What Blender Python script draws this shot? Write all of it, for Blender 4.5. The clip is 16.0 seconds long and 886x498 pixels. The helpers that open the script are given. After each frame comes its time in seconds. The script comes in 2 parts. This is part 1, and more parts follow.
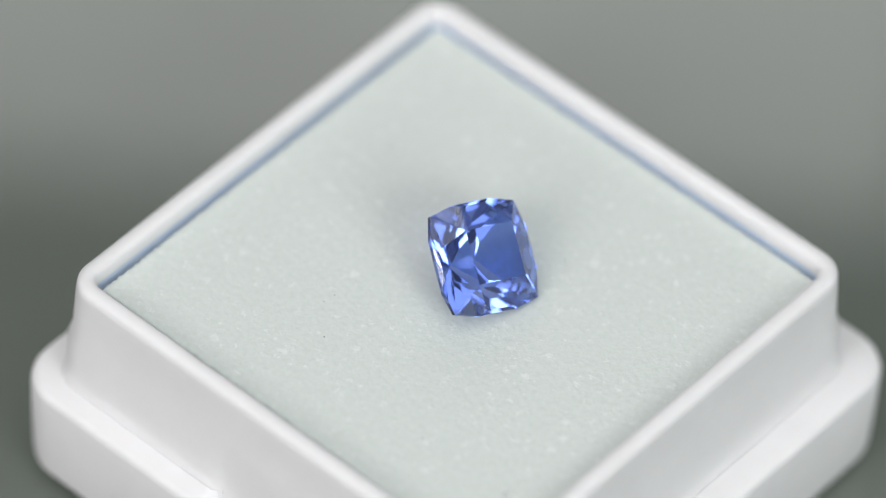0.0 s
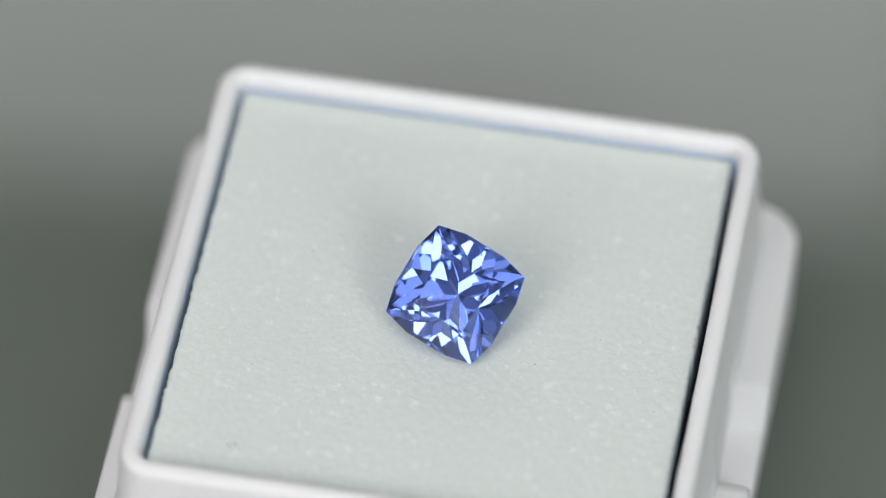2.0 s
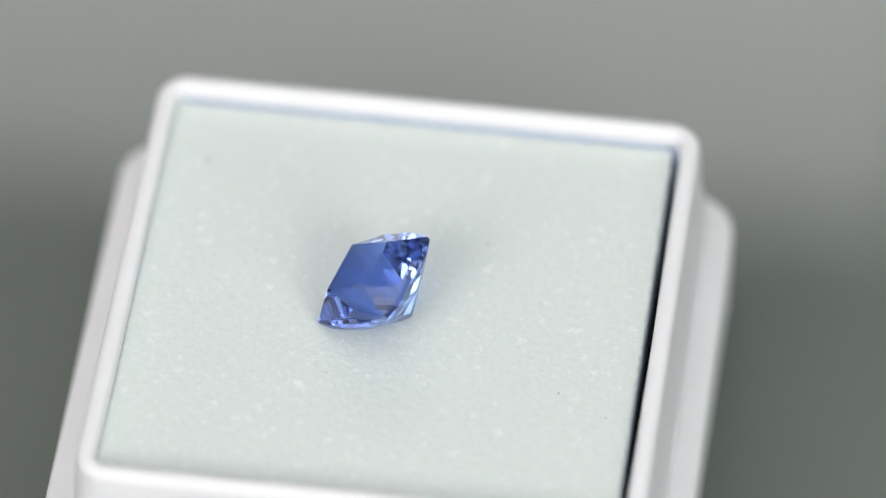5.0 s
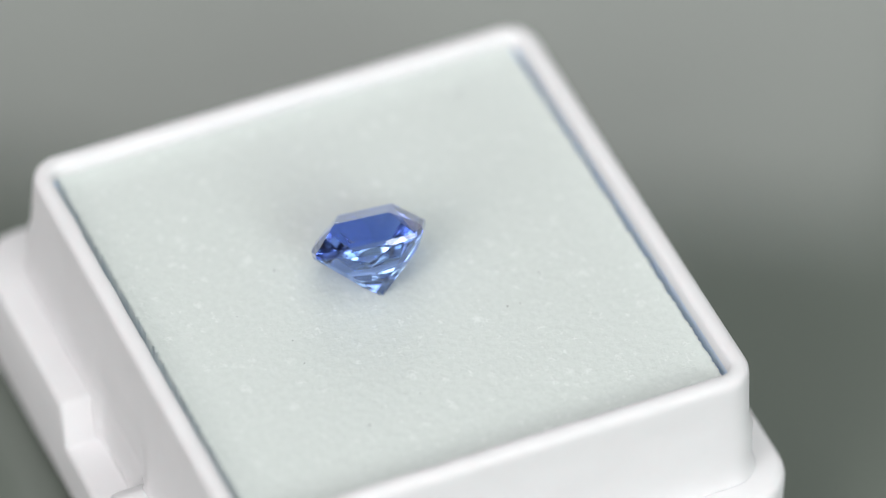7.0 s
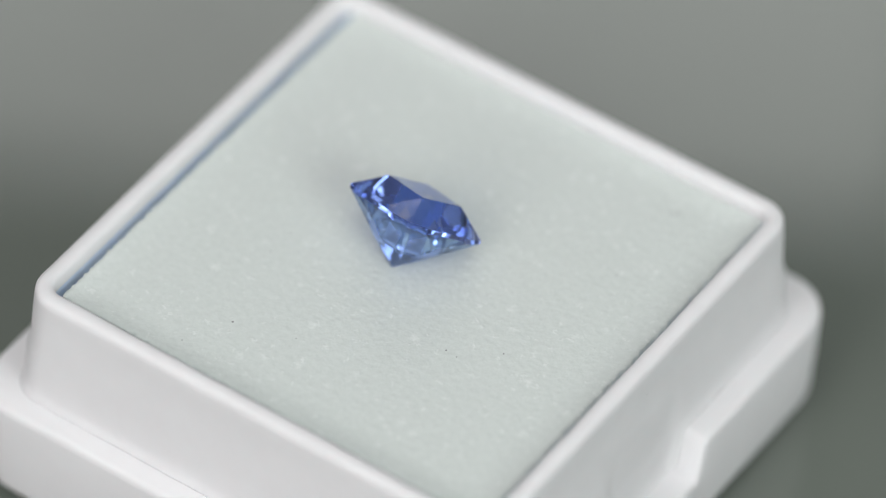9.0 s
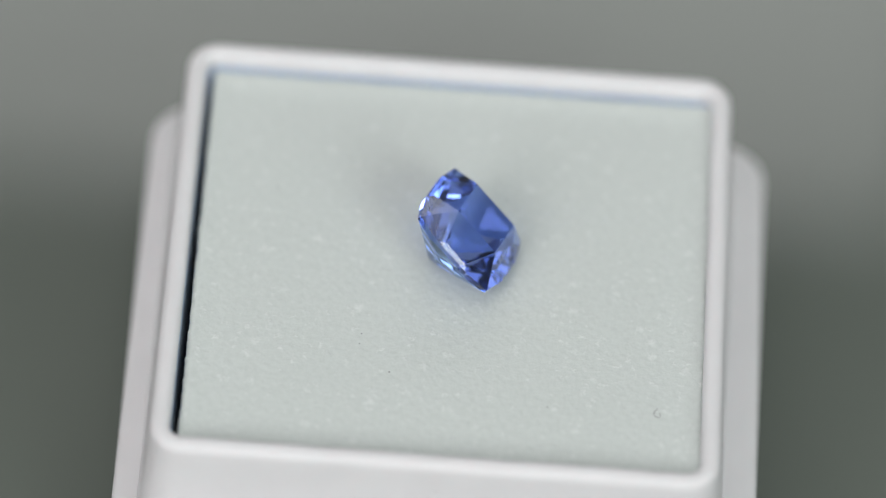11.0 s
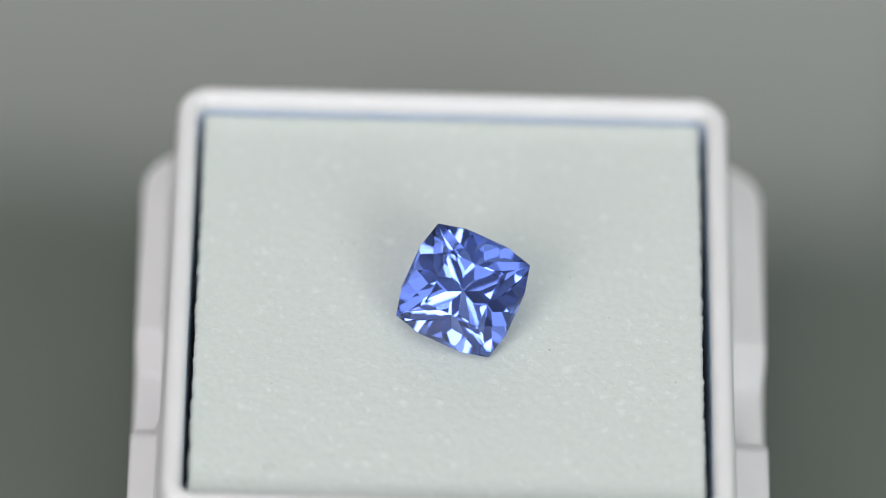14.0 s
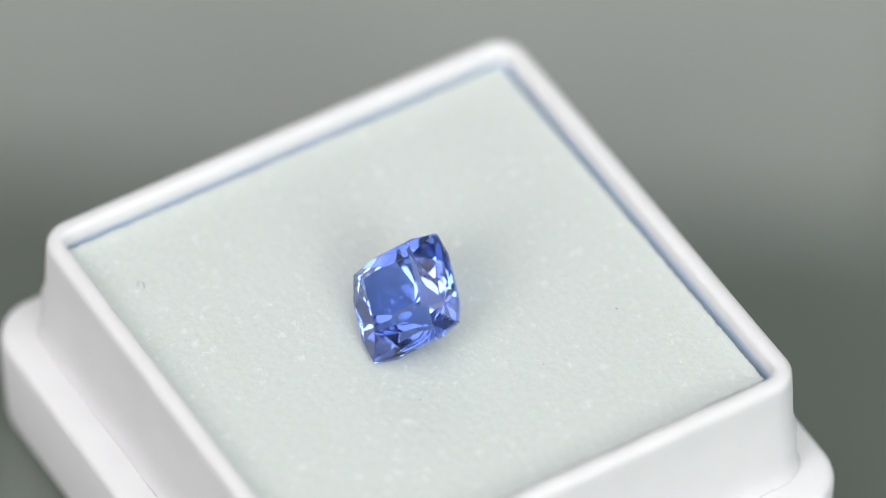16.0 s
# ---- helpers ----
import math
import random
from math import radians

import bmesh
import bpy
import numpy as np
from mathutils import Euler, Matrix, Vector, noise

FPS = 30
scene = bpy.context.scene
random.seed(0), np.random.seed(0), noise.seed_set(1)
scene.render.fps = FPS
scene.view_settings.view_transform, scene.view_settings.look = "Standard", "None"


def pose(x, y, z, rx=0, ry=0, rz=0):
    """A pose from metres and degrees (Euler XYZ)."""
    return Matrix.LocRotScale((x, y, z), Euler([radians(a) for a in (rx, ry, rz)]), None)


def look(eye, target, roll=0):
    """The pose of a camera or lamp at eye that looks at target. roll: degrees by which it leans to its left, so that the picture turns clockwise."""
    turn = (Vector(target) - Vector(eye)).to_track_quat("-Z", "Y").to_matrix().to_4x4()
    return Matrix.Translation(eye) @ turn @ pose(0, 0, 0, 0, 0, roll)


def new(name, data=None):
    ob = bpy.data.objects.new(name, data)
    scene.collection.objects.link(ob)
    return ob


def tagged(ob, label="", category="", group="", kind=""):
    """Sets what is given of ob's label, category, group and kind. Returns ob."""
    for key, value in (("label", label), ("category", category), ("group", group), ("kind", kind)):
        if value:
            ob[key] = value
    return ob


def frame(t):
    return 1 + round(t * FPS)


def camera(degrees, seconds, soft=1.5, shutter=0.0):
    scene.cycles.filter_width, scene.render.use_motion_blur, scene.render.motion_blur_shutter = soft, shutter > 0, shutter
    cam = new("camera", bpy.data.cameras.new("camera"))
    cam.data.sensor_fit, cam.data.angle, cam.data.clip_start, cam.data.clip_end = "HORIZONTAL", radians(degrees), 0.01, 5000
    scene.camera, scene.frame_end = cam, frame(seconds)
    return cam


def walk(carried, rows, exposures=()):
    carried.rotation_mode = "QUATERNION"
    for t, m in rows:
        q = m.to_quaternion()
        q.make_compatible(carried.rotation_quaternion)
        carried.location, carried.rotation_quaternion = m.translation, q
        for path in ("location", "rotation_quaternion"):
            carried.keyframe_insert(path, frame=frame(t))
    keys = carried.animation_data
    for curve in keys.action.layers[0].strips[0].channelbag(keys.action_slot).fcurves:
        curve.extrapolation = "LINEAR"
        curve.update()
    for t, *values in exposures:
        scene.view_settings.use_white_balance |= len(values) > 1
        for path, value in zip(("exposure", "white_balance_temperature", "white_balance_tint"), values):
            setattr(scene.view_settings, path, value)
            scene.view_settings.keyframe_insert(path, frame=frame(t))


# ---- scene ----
# ---- camera: stands still on a tripod, long close-up lens ----
AIM = Vector((0.001139, 0.0, 0.003077))
ELEVATION, REACH, LEAN = radians(46.759), 0.4002, 2.483
EYE = AIM + REACH * Vector((0, -math.cos(ELEVATION), math.sin(ELEVATION)))
cam = camera(7.432, 16.0, soft=0.8)
cam.data.dof.use_dof = True
cam.data.dof.focus_distance = 0.3996
cam.data.dof.aperture_fstop = 13.0
EXPOSURES = [(0.0, -0.01), (0.5, -0.01), (1.5, -0.11), (2.3, -0.10), (3.5, 0.09), (4.5, 0.14), (7.0, 0.13), (7.9, -0.02), (9.0, -0.12), (11.5, -0.23),
             (12.4, -0.03), (13.8, -0.09), (14.6, -0.13), (16.0, 0.13)]
walk(cam, [(0.0, look(EYE, AIM, LEAN)), (16.0, look(EYE, AIM, LEAN))], EXPOSURES)

MM = 0.001
# the stand turns clockwise seen from above; the box sits a little off its axis and leans slightly
START, RATE = 5.295, -29.2172
LEAN_X, LEAN_Y = 1.1461, 0.8281
OFF = Vector((0.002316, 0.0000417, 0.0))
SEAT = Matrix.Translation(OFF) @ Matrix.Rotation(radians(LEAN_X), 4, "X") @ Matrix.Rotation(radians(LEAN_Y), 4, "Y")
SQUARE = SEAT @ Matrix.Rotation(radians(45), 4, "Z")
GROUND = -0.01562


def turned(t):
    return Matrix.Rotation(radians(START + RATE * t), 4, "Z")


# ---- light ----
world = bpy.data.worlds.new("world")
scene.world = world
world.use_nodes = True
world.node_tree.nodes["Background"].inputs["Color"].default_value = (0.8, 0.85, 0.9, 1)
world.node_tree.nodes["Background"].inputs["Strength"].default_value = 0.2


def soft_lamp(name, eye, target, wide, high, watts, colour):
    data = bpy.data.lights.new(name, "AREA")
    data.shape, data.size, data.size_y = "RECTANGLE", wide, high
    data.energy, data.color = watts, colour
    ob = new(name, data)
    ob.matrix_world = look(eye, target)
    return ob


def around(azimuth, elevation, distance):
    """A place round the stone; azimuth counted from the camera's side towards its right."""
    a, e = radians(azimuth), radians(elevation)
    return Vector((math.sin(a) * math.cos(e), -math.cos(a) * math.cos(e), math.sin(e))) * distance


soft_lamp("left_softbox", around(-34, 34, 0.60), (0, 0, 0), 0.25, 0.36, 1.64, (1.0, 0.965, 0.985))
soft_lamp("right_softbox", around(32, 29, 0.60), (0, 0, 0), 0.25, 0.27, 1.64, (0.95, 1.0, 1.0))
# added unseen fill from above: lifts the room and the stone's dark facets
soft_lamp("added_overhead_fill", (0.0, -0.4, 2.1), (0, -0.4, 0), 2.0, 2.0, 17.5, (1.0, 1.0, 1.0))


# light goes round many times inside the cut stone
scene.cycles.max_bounces, scene.cycles.glossy_bounces, scene.cycles.transmission_bounces = 24, 8, 20


# ---- materials ----
def nodes_of(name):
    m = bpy.data.materials.new(name)
    m.use_nodes = True
    tree = m.node_tree
    return m, tree, tree.nodes["Principled BSDF"]


def noise_at(tree, scale, detail=4.0, rough=0.55):
    co = tree.nodes.new("ShaderNodeTexCoord")
    n = tree.nodes.new("ShaderNodeTexNoise")
    n.inputs["Scale"].default_value, n.inputs["Detail"].default_value, n.inputs["Roughness"].default_value = scale, detail, rough
    tree.links.new(co.outputs["Object"], n.inputs["Vector"])
    return n


def ramp(tree, source, low, high, a=0.3, b=0.7):
    r = tree.nodes.new("ShaderNodeValToRGB")
    r.color_ramp.elements[0].position, r.color_ramp.elements[1].position = a, b
    r.color_ramp.elements[0].color, r.color_ramp.elements[1].color = (*low, 1), (*high, 1)
    tree.links.new(source, r.inputs["Fac"])
    return r


def bump(tree, shader, source, strength, distance, under=None):
    b = tree.nodes.new("ShaderNodeBump")
    b.inputs["Strength"].default_value, b.inputs["Distance"].default_value = strength, distance
    tree.links.new(source, b.inputs["Height"])
    if under:
        tree.links.new(under.outputs["Normal"], b.inputs["Normal"])
    tree.links.new(b.outputs["Normal"], shader.inputs["Normal"])
    return b


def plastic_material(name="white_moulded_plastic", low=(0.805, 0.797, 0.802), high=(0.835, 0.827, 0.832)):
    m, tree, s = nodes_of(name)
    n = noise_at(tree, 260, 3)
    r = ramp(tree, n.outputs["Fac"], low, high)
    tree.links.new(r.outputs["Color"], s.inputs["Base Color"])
    s.inputs["Roughness"].default_value = 0.7
    s.inputs["Specular IOR Level"].default_value = 0.35
    s.inputs["Subsurface Weight"].default_value = 0.85
    s.inputs["Subsurface Radius"].default_value = (0.0042, 0.004, 0.004)
    fine = noise_at(tree, 2200, 3)
    bump(tree, s, fine.outputs["Fac"], 0.12, 0.00004)
    return m


def foam_material():
    m, tree, s = nodes_of("pale_foam")
    n = noise_at(tree, 2600, 3)
    r = ramp(tree, n.outputs["Fac"], (0.67, 0.718, 0.688), (0.71, 0.757, 0.728), 0.34, 0.66)
    co = tree.nodes.new("ShaderNodeTexCoord")
    warp = noise_at(tree, 3200, 2)
    shift = tree.nodes.new("ShaderNodeVectorMath")
    shift.operation = "MULTIPLY_ADD"
    tree.links.new(warp.outputs["Color"], shift.inputs[0])
    shift.inputs[1].default_value = (0.0009, 0.0009, 0.0009)
    tree.links.new(co.outputs["Object"], shift.inputs[2])

    def crumbs(scale, least, most):
        """Scattered uneven crumbs; each cell draws its own size, many draw none."""
        dots = tree.nodes.new("ShaderNodeTexVoronoi")
        dots.inputs["Scale"].default_value = scale
        tree.links.new(shift.outputs["Vector"], dots.inputs["Vector"])
        parted = tree.nodes.new("ShaderNodeSeparateColor")
        tree.links.new(dots.outputs["Color"], parted.inputs["Color"])
        size = tree.nodes.new("ShaderNodeMapRange")
        size.inputs["To Min"].default_value = least
        size.inputs["To Max"].default_value = most
        tree.links.new(parted.outputs["Red"], size.inputs["Value"])
        gap = tree.nodes.new("ShaderNodeMath")
        gap.operation = "SUBTRACT"
        tree.links.new(size.outputs["Result"], gap.inputs[0])
        tree.links.new(dots.outputs["Distance"], gap.inputs[1])
        return ramp(tree, gap.outputs["Value"], (0, 0, 0), (1, 1, 1), 0.0, 0.34)

    large, small = crumbs(950, -0.30, 0.40), crumbs(1900, -0.18, 0.46)
    spot = tree.nodes.new("ShaderNodeMix")
    spot.data_type = "RGBA"
    spot.blend_type = "LIGHTEN"
    spot.inputs["Factor"].default_value = 1.0
    tree.links.new(large.outputs["Color"], spot.inputs["A"])
    tree.links.new(small.outputs["Color"], spot.inputs["B"])
    mix = tree.nodes.new("ShaderNodeMix")
    mix.data_type = "RGBA"
    tree.links.new(spot.outputs["Result"], mix.inputs["Factor"])
    tree.links.new(r.outputs["Color"], mix.inputs["A"])
    mix.inputs["B"].default_value = (0.80, 0.84, 0.815, 1)
    tree.links.new(mix.outputs["Result"], s.inputs["Base Color"])
    s.inputs["Roughness"].default_value = 0.36
    s.inputs["Specular IOR Level"].default_value = 0.45
    s.inputs["Subsurface Weight"].default_value = 0.15
    s.inputs["Subsurface Radius"].default_value = (0.0006, 0.0006, 0.0006)
    first = bump(tree, s, spot.outputs["Result"], 0.3, 0.00007)
    n2 = noise_at(tree, 1500, 5, 0.6)
    bump(tree, s, n2.outputs["Fac"], 0.36, 0.00022, first)
    return m


def plate_material():
    m, tree, s = nodes_of("dark_glossy_plate")
    n = noise_at(tree, 30, 4)
    r = ramp(tree, n.outputs["Fac"], (0.138, 0.158, 0.135), (0.152, 0.172, 0.148))
    tree.links.new(r.outputs["Color"], s.inputs["Base Color"])
    s.inputs["Roughness"].default_value = 0.05
    s.inputs["IOR"].default_value = 1.65
    return m


def wall_material():
    m, tree, s = nodes_of("grey_wall_paint")
    n = noise_at(tree, 6, 5)
    r = ramp(tree, n.outputs["Fac"], (0.62, 0.63, 0.64), (0.68, 0.69, 0.70))
    tree.links.new(r.outputs["Color"], s.inputs["Base Color"])
    s.inputs["Roughness"].default_value = 0.9
    return m


def gem_crown_material():
    m, tree, s = nodes_of("violet_blue_crystal")
    s.inputs["Base Color"].default_value = (0.28, 0.39, 1.0, 1)
    s.inputs["Roughness"].default_value = 0.0
    s.inputs["IOR"].default_value = 1.70
    s.inputs["Transmission Weight"].default_value = 1.0
    return m


def gem_point_material():
    """The lower facets: every turn of the light inside the stone deepens its blue."""
    m, tree, s = nodes_of("pale_blue_crystal")
    tree.nodes.remove(s)
    share = tree.nodes.new("ShaderNodeFresnel")
    share.inputs["IOR"].default_value = 1.70
    clear = tree.nodes.new("ShaderNodeBsdfRefraction")
    clear.inputs["Color"].default_value = (0.62, 0.77, 0.97, 1)
    clear.inputs["Roughness"].default_value, clear.inputs["IOR"].default_value = 0.0, 1.70
    gloss = tree.nodes.new("ShaderNodeBsdfGlossy")
    gloss.inputs["Color"].default_value = (0.77, 0.83, 0.95, 1)
    gloss.inputs["Roughness"].default_value = 0.0
    both = tree.nodes.new("ShaderNodeMixShader")
    tree.links.new(share.outputs["Fac"], both.inputs["Fac"])
    tree.links.new(clear.outputs["BSDF"], both.inputs[1])
    tree.links.new(gloss.outputs["BSDF"], both.inputs[2])
    tree.links.new(both.outputs["Shader"], tree.nodes["Material Output"].inputs["Surface"])
    return m


def speck_material(name, tone):
    m, tree, s = nodes_of(name)
    s.inputs["Base Color"].default_value = (tone, tone, tone, 1)
    s.inputs["Roughness"].default_value = 0.9
    return m


def panel_material():
    m, tree, s = nodes_of("lit_diffuser_cloth")
    co = tree.nodes.new("ShaderNodeTexCoord")
    gr = tree.nodes.new("ShaderNodeTexGradient")
    gr.gradient_type = "SPHERICAL"
    mp = tree.nodes.new("ShaderNodeMapping")
    mp.inputs["Location"].default_value = (-0.09, 0, -1.23)
    mp.inputs["Scale"].default_value = (3.0, 10.0, 10.0)
    tree.links.new(co.outputs["Object"], mp.inputs["Vector"])
    tree.links.new(mp.outputs["Vector"], gr.inputs["Vector"])
    r = ramp(tree, gr.outputs["Fac"], (0.22, 0.225, 0.22), (1.0, 1.0, 1.0), 0.0, 0.95)
    tree.links.new(r.outputs["Color"], s.inputs["Emission Color"])
    s.inputs["Emission Strength"].default_value = 2.3
    return m


PLASTIC, FOAM, PLATE, WALL = plastic_material(), foam_material(), plate_material(), wall_material()
GEM_CROWN, GEM_POINT = gem_crown_material(), gem_point_material()
SPECK, LINT, PANEL = speck_material("dark_dust", 0.13), speck_material("grey_lint", 0.22), panel_material()
# the same white plastic with the foam gap's bluish shade put into its colour
GAP_SHADE = plastic_material("bluish_gap_shade_plastic", (0.62, 0.72, 0.90), (0.66, 0.76, 0.94))


# ---- helpers for meshes ----
def mesh_of(name, bm, material, smooth=False):
    me = bpy.data.meshes.new(name)
    bmesh.ops.recalc_face_normals(bm, faces=bm.faces)
    for f in bm.faces:
        f.smooth = smooth
    bm.to_mesh(me)
    bm.free()
    me.materials.append(material)
    return me


def part(name, bm, material, parent, label="", smooth=False):
    ob = new(name, mesh_of(name, bm, material, smooth))
    ob.parent = parent
    return tagged(ob, label)


def slab(bm, x0, x1, y0, y1, z0, z1):
    made = bmesh.ops.create_cube(bm, size=1.0)["verts"]
    for v in made:
        v.co = Vector(((x0 + x1) / 2 + v.co.x * (x1 - x0), (y0 + y1) / 2 + v.co.y * (y1 - y0), (z0 + z1) / 2 + v.co.z * (z1 - z0)))
    return made


# ---- the large structure ----
def build_room():
    def plain(name, dims, material, label):
        bm = bmesh.new()
        slab(bm, *dims)
        return tagged(new(name, mesh_of(name, bm, material)), label, "wall", kind="structure")
    ob = plain("ground", (-1.6, 1.6, -1.6, 1.6, GROUND - 0.02, GROUND), PLATE, "glossy dark grey-green plate under the gem box")
    tagged(ob, category="tabletop")
    h = 2.2
    plain("wall_north", (-1.6, 1.6, 1.6, 1.7, GROUND - 0.02, h), WALL, "plain matt grey painted wall behind the plate")
    plain("wall_south", (-1.6, 1.6, -1.7, -1.6, GROUND - 0.02, h), WALL, "plain matt grey painted wall behind the camera")
    plain("wall_east", (1.6, 1.7, -1.7, 1.7, GROUND - 0.02, h), WALL, "plain matt grey painted side wall")
    plain("wall_west", (-1.7, -1.6, -1.7, 1.7, GROUND - 0.02, h), WALL, "plain matt grey painted side wall")
    tagged(plain("ceiling", (-1.7, 1.7, -1.7, 1.7, h, h + 0.1), WALL, "plain matt grey ceiling"), category="ceiling")


build_room()


# ---- light bar that the plate mirrors ----
def build_bar():
    ob = new("light_bar")
    bm = bmesh.new()
    slab(bm, -0.054, 0.054, 0.0, 0.004, 0.131, 0.179)
    part("diffuser", bm, PANEL, ob, "white lit diffuser strip")
    bm = bmesh.new()
    slab(bm, -0.057, 0.057, 0.0045, 0.018, 0.128, 0.182)
    part("housing", bm, WALL, ob, "grey metal housing")
    for x in (-0.045, 0.045):
        bm = bmesh.new()
        slab(bm, x - 0.004, x + 0.004, 0.007, 0.015, 0.0, 0.129)
        part("leg", bm, WALL, ob)
        bm = bmesh.new()
        slab(bm, x - 0.006, x + 0.006, -0.02, 0.045, 0.0, 0.0045)
        part("foot", bm, WALL, ob)
    ob.matrix_basis = pose(0.0, 0.195, GROUND + 0.0016, 0, -2.0, 0)
    return tagged(ob, "lit white light bar on a low stand behind the box", "light bar")


light_bar = build_bar()


# ---- the gem box ----
def ring(half, z, r, low=0.0, off=(0.0, 0.2), dent=0.0, nick=0.0):
    """A rounded square, counted the same way round for every ring; low sinks the latch recess on the two x sides."""
    pts = []
    stops = [-13.5, -12.9, -12.3, -11.7, -11.1, -10.5, -9.9, -9.3, -8.7, -8.1, -7.5, -6.9, -6.3, -5.7, -5.1, -4.5, -3.75, -3.45, -2.8, -2.1, -1.4, -0.7, 0.0]
    stops += [-v for v in reversed(stops[:-1])]
    for k in range(4):
        turn = Matrix.Rotation(radians(90 * k), 3, "Z")
        for s in stops:
            here = k % 2 == 0 and abs(s) < 3.6
            worn = nick * noise.noise(Vector((s * 0.9, half, k * 7.0))) + nick * max(0.0, noise.noise(Vector((s * 2.1, z, k * 5.0))) - 0.35)
            pts.append(turn @ Vector((half - worn - (dent if here else 0.0), s, z + worn - (low if here else 0.0))))
        for i in range(9):
            a = radians(90 * i / 8)
            pts.append(turn @ Vector((half - r + r * math.cos(a), half - r + r * math.sin(a), z)))
    return [(p + Vector((*off, 0))) * MM for p in pts]


def loft(rings, close_first=False, close_last=False):
    bm = bmesh.new()
    loops = [[bm.verts.new(p) for p in rg] for rg in rings]
    for a, b in zip(loops, loops[1:]):
        n = len(a)
        for i in range(n):
            bm.faces.new((a[i], a[(i + 1) % n], b[(i + 1) % n], b[i]))
    if close_first:
        bm.faces.new(loops[0])
    if close_last:
        bm.faces.new(loops[-1])
    return bm


def build_box():
    box = new("gem_box")
    # inner face up to the foam's level, tinted for the shade in the gap
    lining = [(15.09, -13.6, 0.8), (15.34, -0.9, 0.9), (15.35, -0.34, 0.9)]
    part("inner_wall", loft([ring(*w) for w in lining]), GAP_SHADE, box, "inner face of the white box, coloured with the gap's bluish shade", smooth=True)
    wall = [(15.35, -0.34, 0.9), (15.36, -0.05, 0.9), (15.40, 0.36, 0.92), (15.47, 0.54, 0.97), (15.62, 0.64, 1.1), (15.84, 0.68, 1.25),
            (16.10, 0.66, 1.5), (16.34, 0.56, 1.75), (16.48, 0.34, 1.9), (16.53, 0.05, 2.0), (16.56, -0.4, 2.0), (16.70, -3.4, 2.05), (16.90, -4.2, 2.1),
            (16.97, -6.6, 2.15), (17.09, -7.25, 2.2), (17.24, -7.7, 2.2), (17.14, -11.5, 2.2)]
    part("tray_wall", loft([ring(*w, dent=0.24 if w[1] < -6.0 else 0.0, nick=0.032 if w[1] > 0.3 and w[0] < 16.2 else 0.0) for w in wall]), PLASTIC, box, smooth=True)
    base = [(15.9, -7.55, 2.1, 2.9), (16.9, -7.50, 2.2, 2.9), (18.15, -7.55, 2.8, 2.9), (18.42, -7.62, 2.9, 2.9), (18.58, -7.82, 3.0, 2.9), (18.64, -8.15, 3.0, 2.9),
            (18.60, -11.2, 3.0), (18.52, -14.0, 3.0), (18.42, -14.55, 2.9), (18.2, -14.88, 2.8), (17.8, -15.0, 2.6), (15.0, -15.0, 1.5)]
    part("base", loft([ring(w[0] + 0.31, *w[1:3], w[3] if len(w) > 3 else 0.0, (0.2, -0.07)) for w in base], close_last=True), PLASTIC, box, "stepped lower flange of the white box", smooth=True)
    bm = bmesh.new()
    slab(bm, -15.0 * MM, 15.0 * MM, -15.0 * MM, 15.0 * MM, -14.6 * MM, -13.5 * MM)
    part("tray_floor", bm, PLASTIC, box)
    for sign in (1, -1):
        bm = bmesh.new()
        made = slab(bm, 16.8 * MM, 17.05 * MM, 3.2 * MM, 3.45 * MM, -9.5 * MM, -6.9 * MM)
        for v in made:
            if v.co.z > -8 * MM:
                v.co.x, v.co.y = 16.95 * MM, 3.34 * MM
        bmesh.ops.rotate(bm, verts=bm.verts, matrix=Matrix.Rotation(0 if sign > 0 else math.pi, 3, "Z"))
        if sign < 0:
            for v in bm.verts:
                v.co.y = -v.co.y
        part("moulding_burr", bm, PLASTIC, box, "thin torn burr of white plastic")
    return tagged(box, "open white plastic gem box with stepped base and rounded rim", "box")


gem_box = build_box()


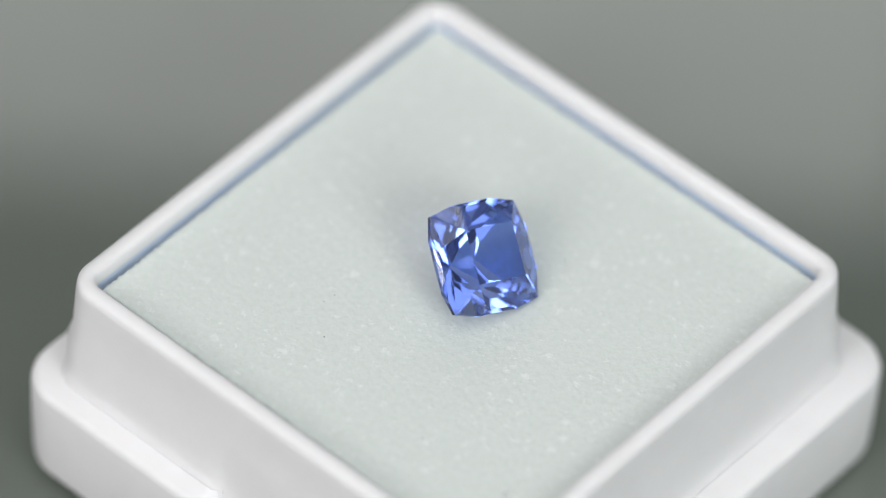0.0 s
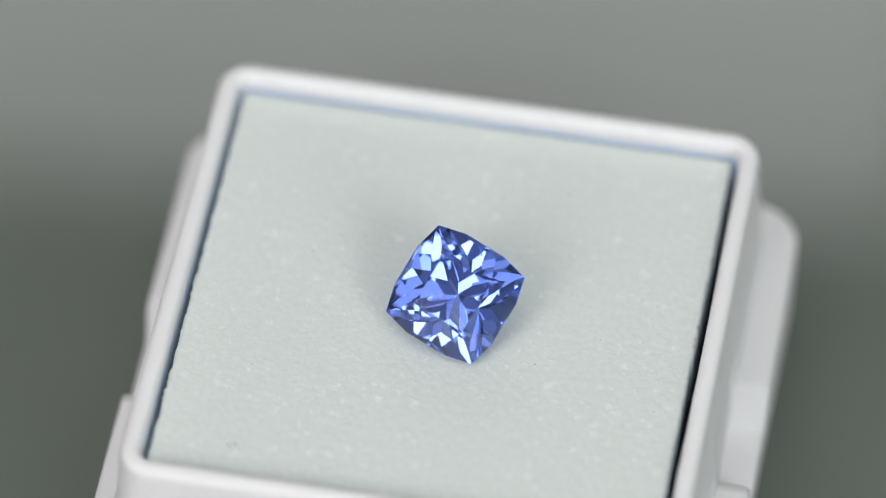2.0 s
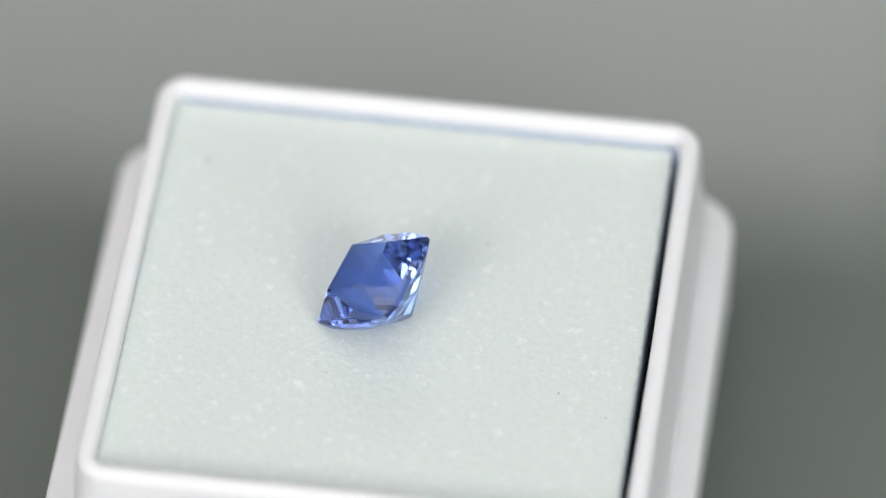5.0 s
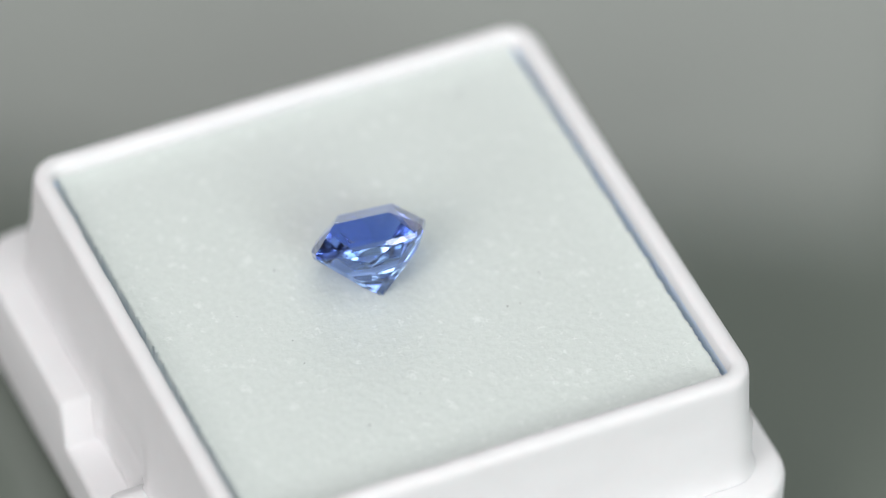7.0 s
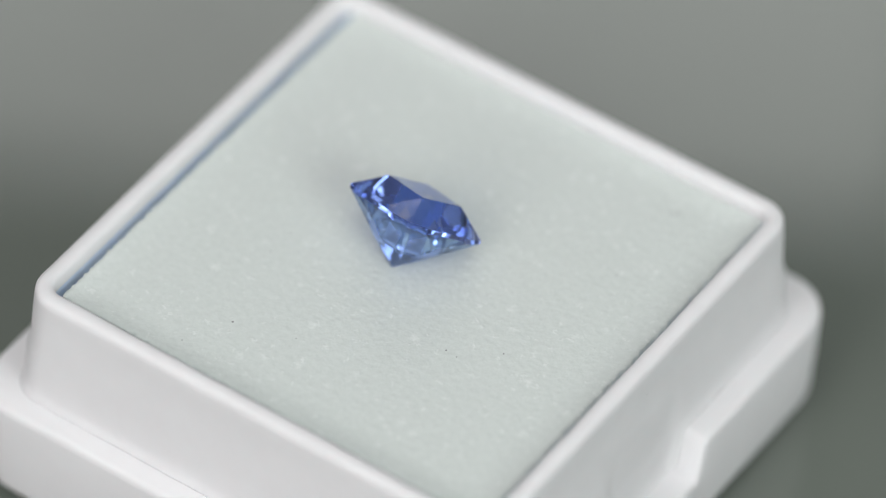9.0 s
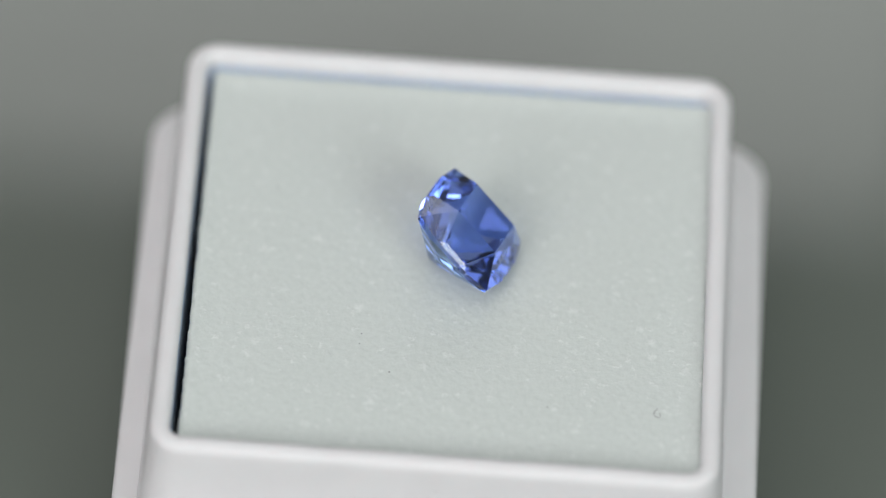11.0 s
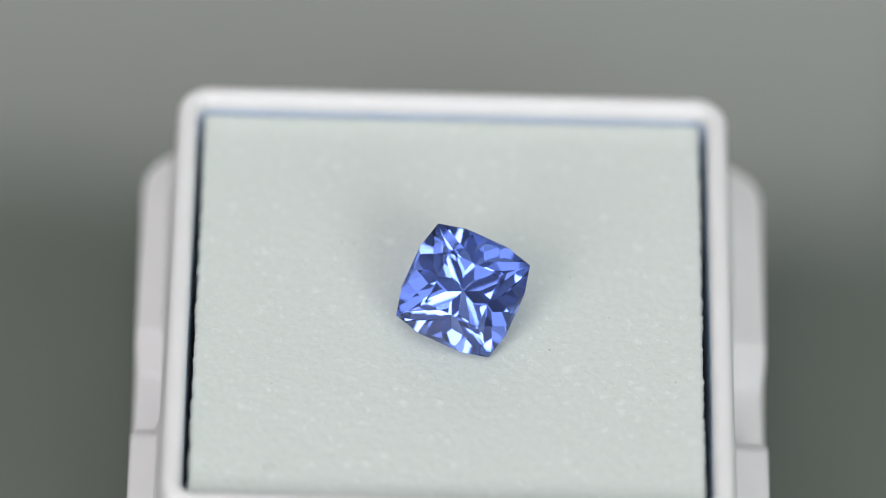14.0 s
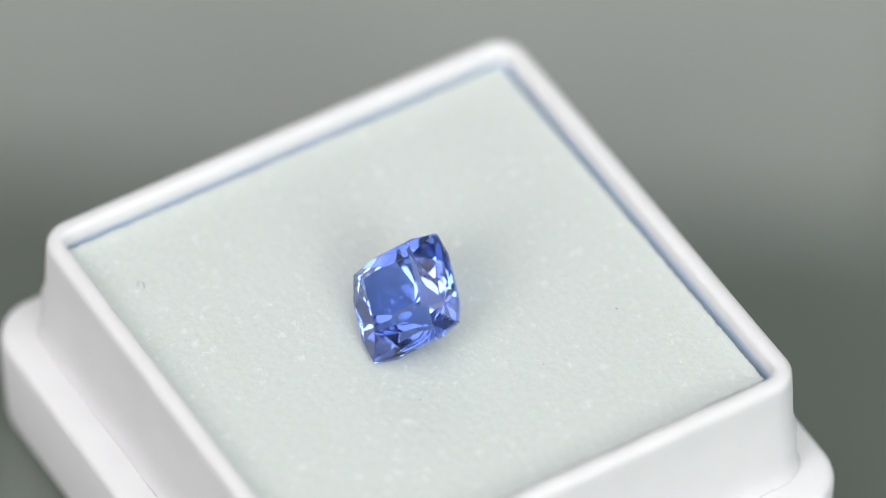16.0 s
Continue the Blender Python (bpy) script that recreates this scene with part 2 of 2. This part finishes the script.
# ---- the foam pad ----
def build_foam():
    bm = bmesh.new()
    n = 300
    grid = []
    for j in range(n + 1):
        row = []
        for i in range(n + 1):
            u, v = -1 + 2 * i / n, -1 + 2 * j / n
            x, y = u * 14.88 - 0.04, v * 15.11 - 0.08
            edge = max(abs(u), abs(v))
            rag = 0.03 * noise.noise(Vector((x * 1.3, y * 1.3, 7))) + 0.12 * noise.noise(Vector((x * 4.2, y * 4.2, 3)))
            if edge > 0.988:
                x += rag * (1 if abs(u) > 0.988 else 0)
                y += rag * (1 if abs(v) > 0.988 else 0)
            z = -0.36 + 0.02 * noise.noise(Vector((x * 0.2, y * 0.2, 0)))
            z += 0.004 * noise.noise(Vector((x * 1.2, y * 1.2, 5))) + 0.008 * noise.noise(Vector((x * 2.6, y * 2.6, 9))) + 0.009 * noise.noise(Vector((x * 4.6, y * 4.6, 2)))
            z += 0.07 * max(0.0, noise.noise(Vector((x * 1.9, y * 1.9, 21))) - 0.42)
            z += 0.16 * min(1.0, max(0.0, (edge - 0.86) / 0.12)) ** 2
            z -= 0.12 * max(0.0, (edge - 0.985) / 0.015) ** 2
            row.append(bm.verts.new((x * MM, y * MM, z * MM)))
        grid.append(row)
    for j in range(n):
        for i in range(n):
            bm.faces.new((grid[j][i], grid[j][i + 1], grid[j + 1][i + 1], grid[j + 1][i]))
    rim = [grid[0][i] for i in range(n)] + [grid[j][n] for j in range(n)] + [grid[n][n - i] for i in range(n)] + [grid[n - j][0] for j in range(n)]
    low = [bm.verts.new((v.co.x * 0.985, v.co.y * 0.985, -13.45 * MM)) for v in rim]
    for i in range(len(rim)):
        k = (i + 1) % len(rim)
        bm.faces.new((rim[i], low[i], low[k], rim[k]))
    bm.faces.new(low)
    pad = new("foam_pad", mesh_of("foam_pad", bm, FOAM, True))
    return tagged(pad, "pale grey-green pebbled foam pad filling the box", "foam pad")


foam_pad = build_foam()


# ---- the gemstone ----
GEM_CENTRE = Vector((1.18, -0.18, 2.38)) * MM
GEM_P = Vector((-0.774, 0.246, 0.582))
GEM_N = Vector((0.440, -0.453, 0.775)).normalized()


def gem_frame():
    ax = (GEM_P - GEM_P.dot(GEM_N) * GEM_N).normalized()
    ay = GEM_N.cross(ax)
    m = Matrix((ax, ay, GEM_N)).transposed().to_4x4()
    m.translation = GEM_CENTRE
    return m


def build_gem():
    bm = bmesh.new()
    bmesh.ops.create_cube(bm, size=14)

    def cut(normal, point):
        res = bmesh.ops.bisect_plane(bm, geom=bm.verts[:] + bm.edges[:] + bm.faces[:], dist=1e-5, plane_co=point, plane_no=normal, clear_outer=True)
        edges = [e for e in res["geom_cut"] if isinstance(e, bmesh.types.BMEdge)]
        if len(edges) > 2:
            bmesh.ops.edgeloop_fill(bm, edges=edges)

    outline = []
    for k in range(4):
        turn = Matrix.Rotation(radians(90 * k), 3, "Z")
        a, b = Vector((4.18, 0, 0)), Vector((0, 4.18, 0))
        out = Vector((1, 1, 0)).normalized()
        for f, o in ((0.0, 0.0), (0.28, 0.40), (0.72, 0.40)):
            outline.append(turn @ (a.lerp(b, f) + out * o))
    for i, p in enumerate(outline):
        q = outline[(i + 1) % 12]
        cut(Vector((q.y - p.y, p.x - q.x, 0)).normalized(), p)

    def facet(azimuth, slope, point_z, up, reach=None):
        a = radians(azimuth)
        d = Vector((math.cos(a), math.sin(a), 0))
        r = max(p.dot(d) for p in outline) if reach is None else reach
        s = radians(slope)
        cut(Vector((d.x * math.sin(s), d.y * math.sin(s), math.cos(s) * up)).normalized(), d * r + Vector((0, 0, point_z)))

    def three(p, q, r):
        n = (q - p).cross(r - p).normalized()
        cut(n if n.dot(p + q + r) > 0 else -n, p)

    # crown: table, four side mains, paired corner facets that meet in a ridge, breaks along the girdle
    top, edge = 1.45, 0.10
    cut(Vector((0, 0, 1)), Vector((0, 0, top)))
    lift = Vector((0, 0, edge))
    for k in range(4):
        turn = Matrix.Rotation(radians(90 * k), 3, "Z")
        corner, tip = turn @ Vector((4.18, 0, edge)), turn @ Vector((2.32, 0, top))
        facet(90 * k + 45, 36.0, top, 1, 2.32 * math.cos(radians(45)))
        near, far = outline[3 * k + 1] + lift, outline[3 * k - 1] + lift
        three(corner, near, tip)
        three(corner, far, tip)
        for s in (-1, 1):
            a = radians(90 * k + 36 * s)
            three(tip, (near if s > 0 else far) + Vector((0, 0, 0.03)), Vector((math.cos(a) * 2.75, math.sin(a) * 2.75, 0.84)))
        facet(90 * k + 45, 49.0, edge + 0.02, 1)
    # pavilion: eight facets round the point, two steeper tiers, breaks under the girdle
    for k in range(4):
        c = 90 * k
        facet(c, 39.3, -3.57, -1, 0.0)
        facet(c + 45, 40.6, -3.57, -1, 0.0)
        facet(c + 45, 60.0, -0.14, -1)
        for s in (-1, 1):
            facet(c + 20 * s, 42.4, -2.03, -1, 1.9)
            facet(c + 45 + 15 * s, 44.0, -2.30, -1, 1.5)
            facet(c + 45 + 8 * s, 48.5, -1.28, -1, 2.6)
            facet(c + 9 * s, 45.5, -0.17, -1)
            facet(c + 45 + 17 * s, 54.0, -0.17, -1)
    bmesh.ops.remove_doubles(bm, verts=bm.verts, dist=2e-3)
    corners = [v.co.copy() for v in bm.verts]
    bm.clear()
    for co in corners:
        bm.verts.new(co)
    hull = bmesh.ops.convex_hull(bm, input=bm.verts)
    bmesh.ops.delete(bm, geom=[v for v in hull["geom_interior"] if isinstance(v, bmesh.types.BMVert)], context="VERTS")
    bmesh.ops.dissolve_limit(bm, angle_limit=radians(0.6), verts=bm.verts, edges=bm.edges)
    bmesh.ops.scale(bm, vec=(MM, MM, MM), verts=bm.verts)
    bmesh.ops.recalc_face_normals(bm, faces=bm.faces)
    bm.normal_update()
    gem = new("gemstone")
    sorts = {"table_facet": lambda z: z > 0.98, "crown": lambda z: 0.05 < z <= 0.98, "girdle": lambda z: abs(z) <= 0.05, "pavilion": lambda z: z < -0.05}
    for name, keep in sorts.items():
        piece = bm.copy()
        piece.normal_update()
        bmesh.ops.delete(piece, geom=[f for f in piece.faces if not keep(f.normal.z)], context="FACES")
        me = bpy.data.meshes.new(name)
        piece.to_mesh(me)
        piece.free()
        me.materials.append(GEM_POINT if name == "pavilion" else GEM_CROWN)
        new(name, me).parent = gem
    bm.free()
    return tagged(gem, "violet-blue faceted cushion-cut gemstone leaning on the foam", "gemstone")


gemstone = build_gem()


# ---- dust on the foam ----
def dust(parent, x, y, z, long, wide, turn, flat="z"):
    bm = bmesh.new()
    bmesh.ops.create_icosphere(bm, subdivisions=1, radius=1.0)
    for v in bm.verts:
        v.co = Vector((v.co.x * long, v.co.y * wide, v.co.z * wide * 0.6)) * random.uniform(0.8, 1.15)
    bmesh.ops.rotate(bm, verts=bm.verts, matrix=Matrix.Rotation(radians(turn), 3, "Z"))
    if flat == "x":
        bmesh.ops.rotate(bm, verts=bm.verts, matrix=Matrix.Rotation(radians(90), 3, "Y"))
    bmesh.ops.translate(bm, verts=bm.verts, vec=(x, y, z))
    bmesh.ops.scale(bm, vec=(MM, MM, MM), verts=bm.verts)
    part("dust_speck", bm, SPECK, parent, "tiny dark dust speck")


def build_specks():
    for x, y, a, b, turn in ((5.85, -3.03, 0.07, 0.05, 20), (-8.55, 3.16, 0.075, 0.05, 70), (-10.36, -6.17, 0.05, 0.04, 0), (7.14, 13.58, 0.13, 0.035, 60),
                             (2.06, 13.5, 0.13, 0.035, 130), (1.89, 9.45, 0.055, 0.045, 0), (-5.69, 4.94, 0.075, 0.055, 40), (-6.48, 5.03, 0.045, 0.04, 0),
                             (5.62, 10.6, 0.10, 0.07, 30), (-14.6, 5.18, 0.06, 0.04, 0), (7.08, 2.65, 0.05, 0.045, 10), (9.34, -0.41, 0.045, 0.04, 0),
                             (7.17, 4.59, 0.05, 0.04, 0), (13.21, -5.33, 0.06, 0.045, 0)):
        dust(foam_pad, x, y, -0.35, a * 0.8, b * 0.75, turn)
    # a curled hair-thin fibre near the pad's corner
    bm = bmesh.new()
    loops = []
    for i in range(15):
        a = radians(20 + 18 * i)
        centre = Vector((-10.25 + 0.33 * math.cos(a), -12.68 + 0.24 * math.sin(a) + 0.012 * i, -0.31 + 0.01 * math.sin(3 * a)))
        out = Vector((math.cos(a), math.sin(a), 0))
        loops.append([bm.verts.new((centre + 0.016 * (out * math.cos(b) + Vector((0, 0, math.sin(b))))) * MM) for b in (0.0, 1.5708, 3.1416, 4.7124)])
    for p, q in zip(loops, loops[1:]):
        for k in range(4):
            bm.faces.new((p[k], p[(k + 1) % 4], q[(k + 1) % 4], q[k]))
    part("lint_fibre", bm, LINT, foam_pad, "fine curled dark lint fibre")
    for y, z in ((0.02, -1.35), (5.63, -2.87), (1.09, -4.84)):
        dust(gem_box, -16.62 if z > -3.5 else -16.78, y, z, 0.05, 0.035, 30, "x")


build_specks()


# ---- what turns ----
def motions():
    steps = [k * 0.25 for k in range(65)]
    walk(gem_box, [(t, turned(t) @ SQUARE) for t in steps])
    walk(foam_pad, [(t, turned(t) @ SQUARE) for t in steps])
    gem = SEAT @ gem_frame()
    walk(gemstone, [(t, turned(t) @ gem) for t in steps])


motions()
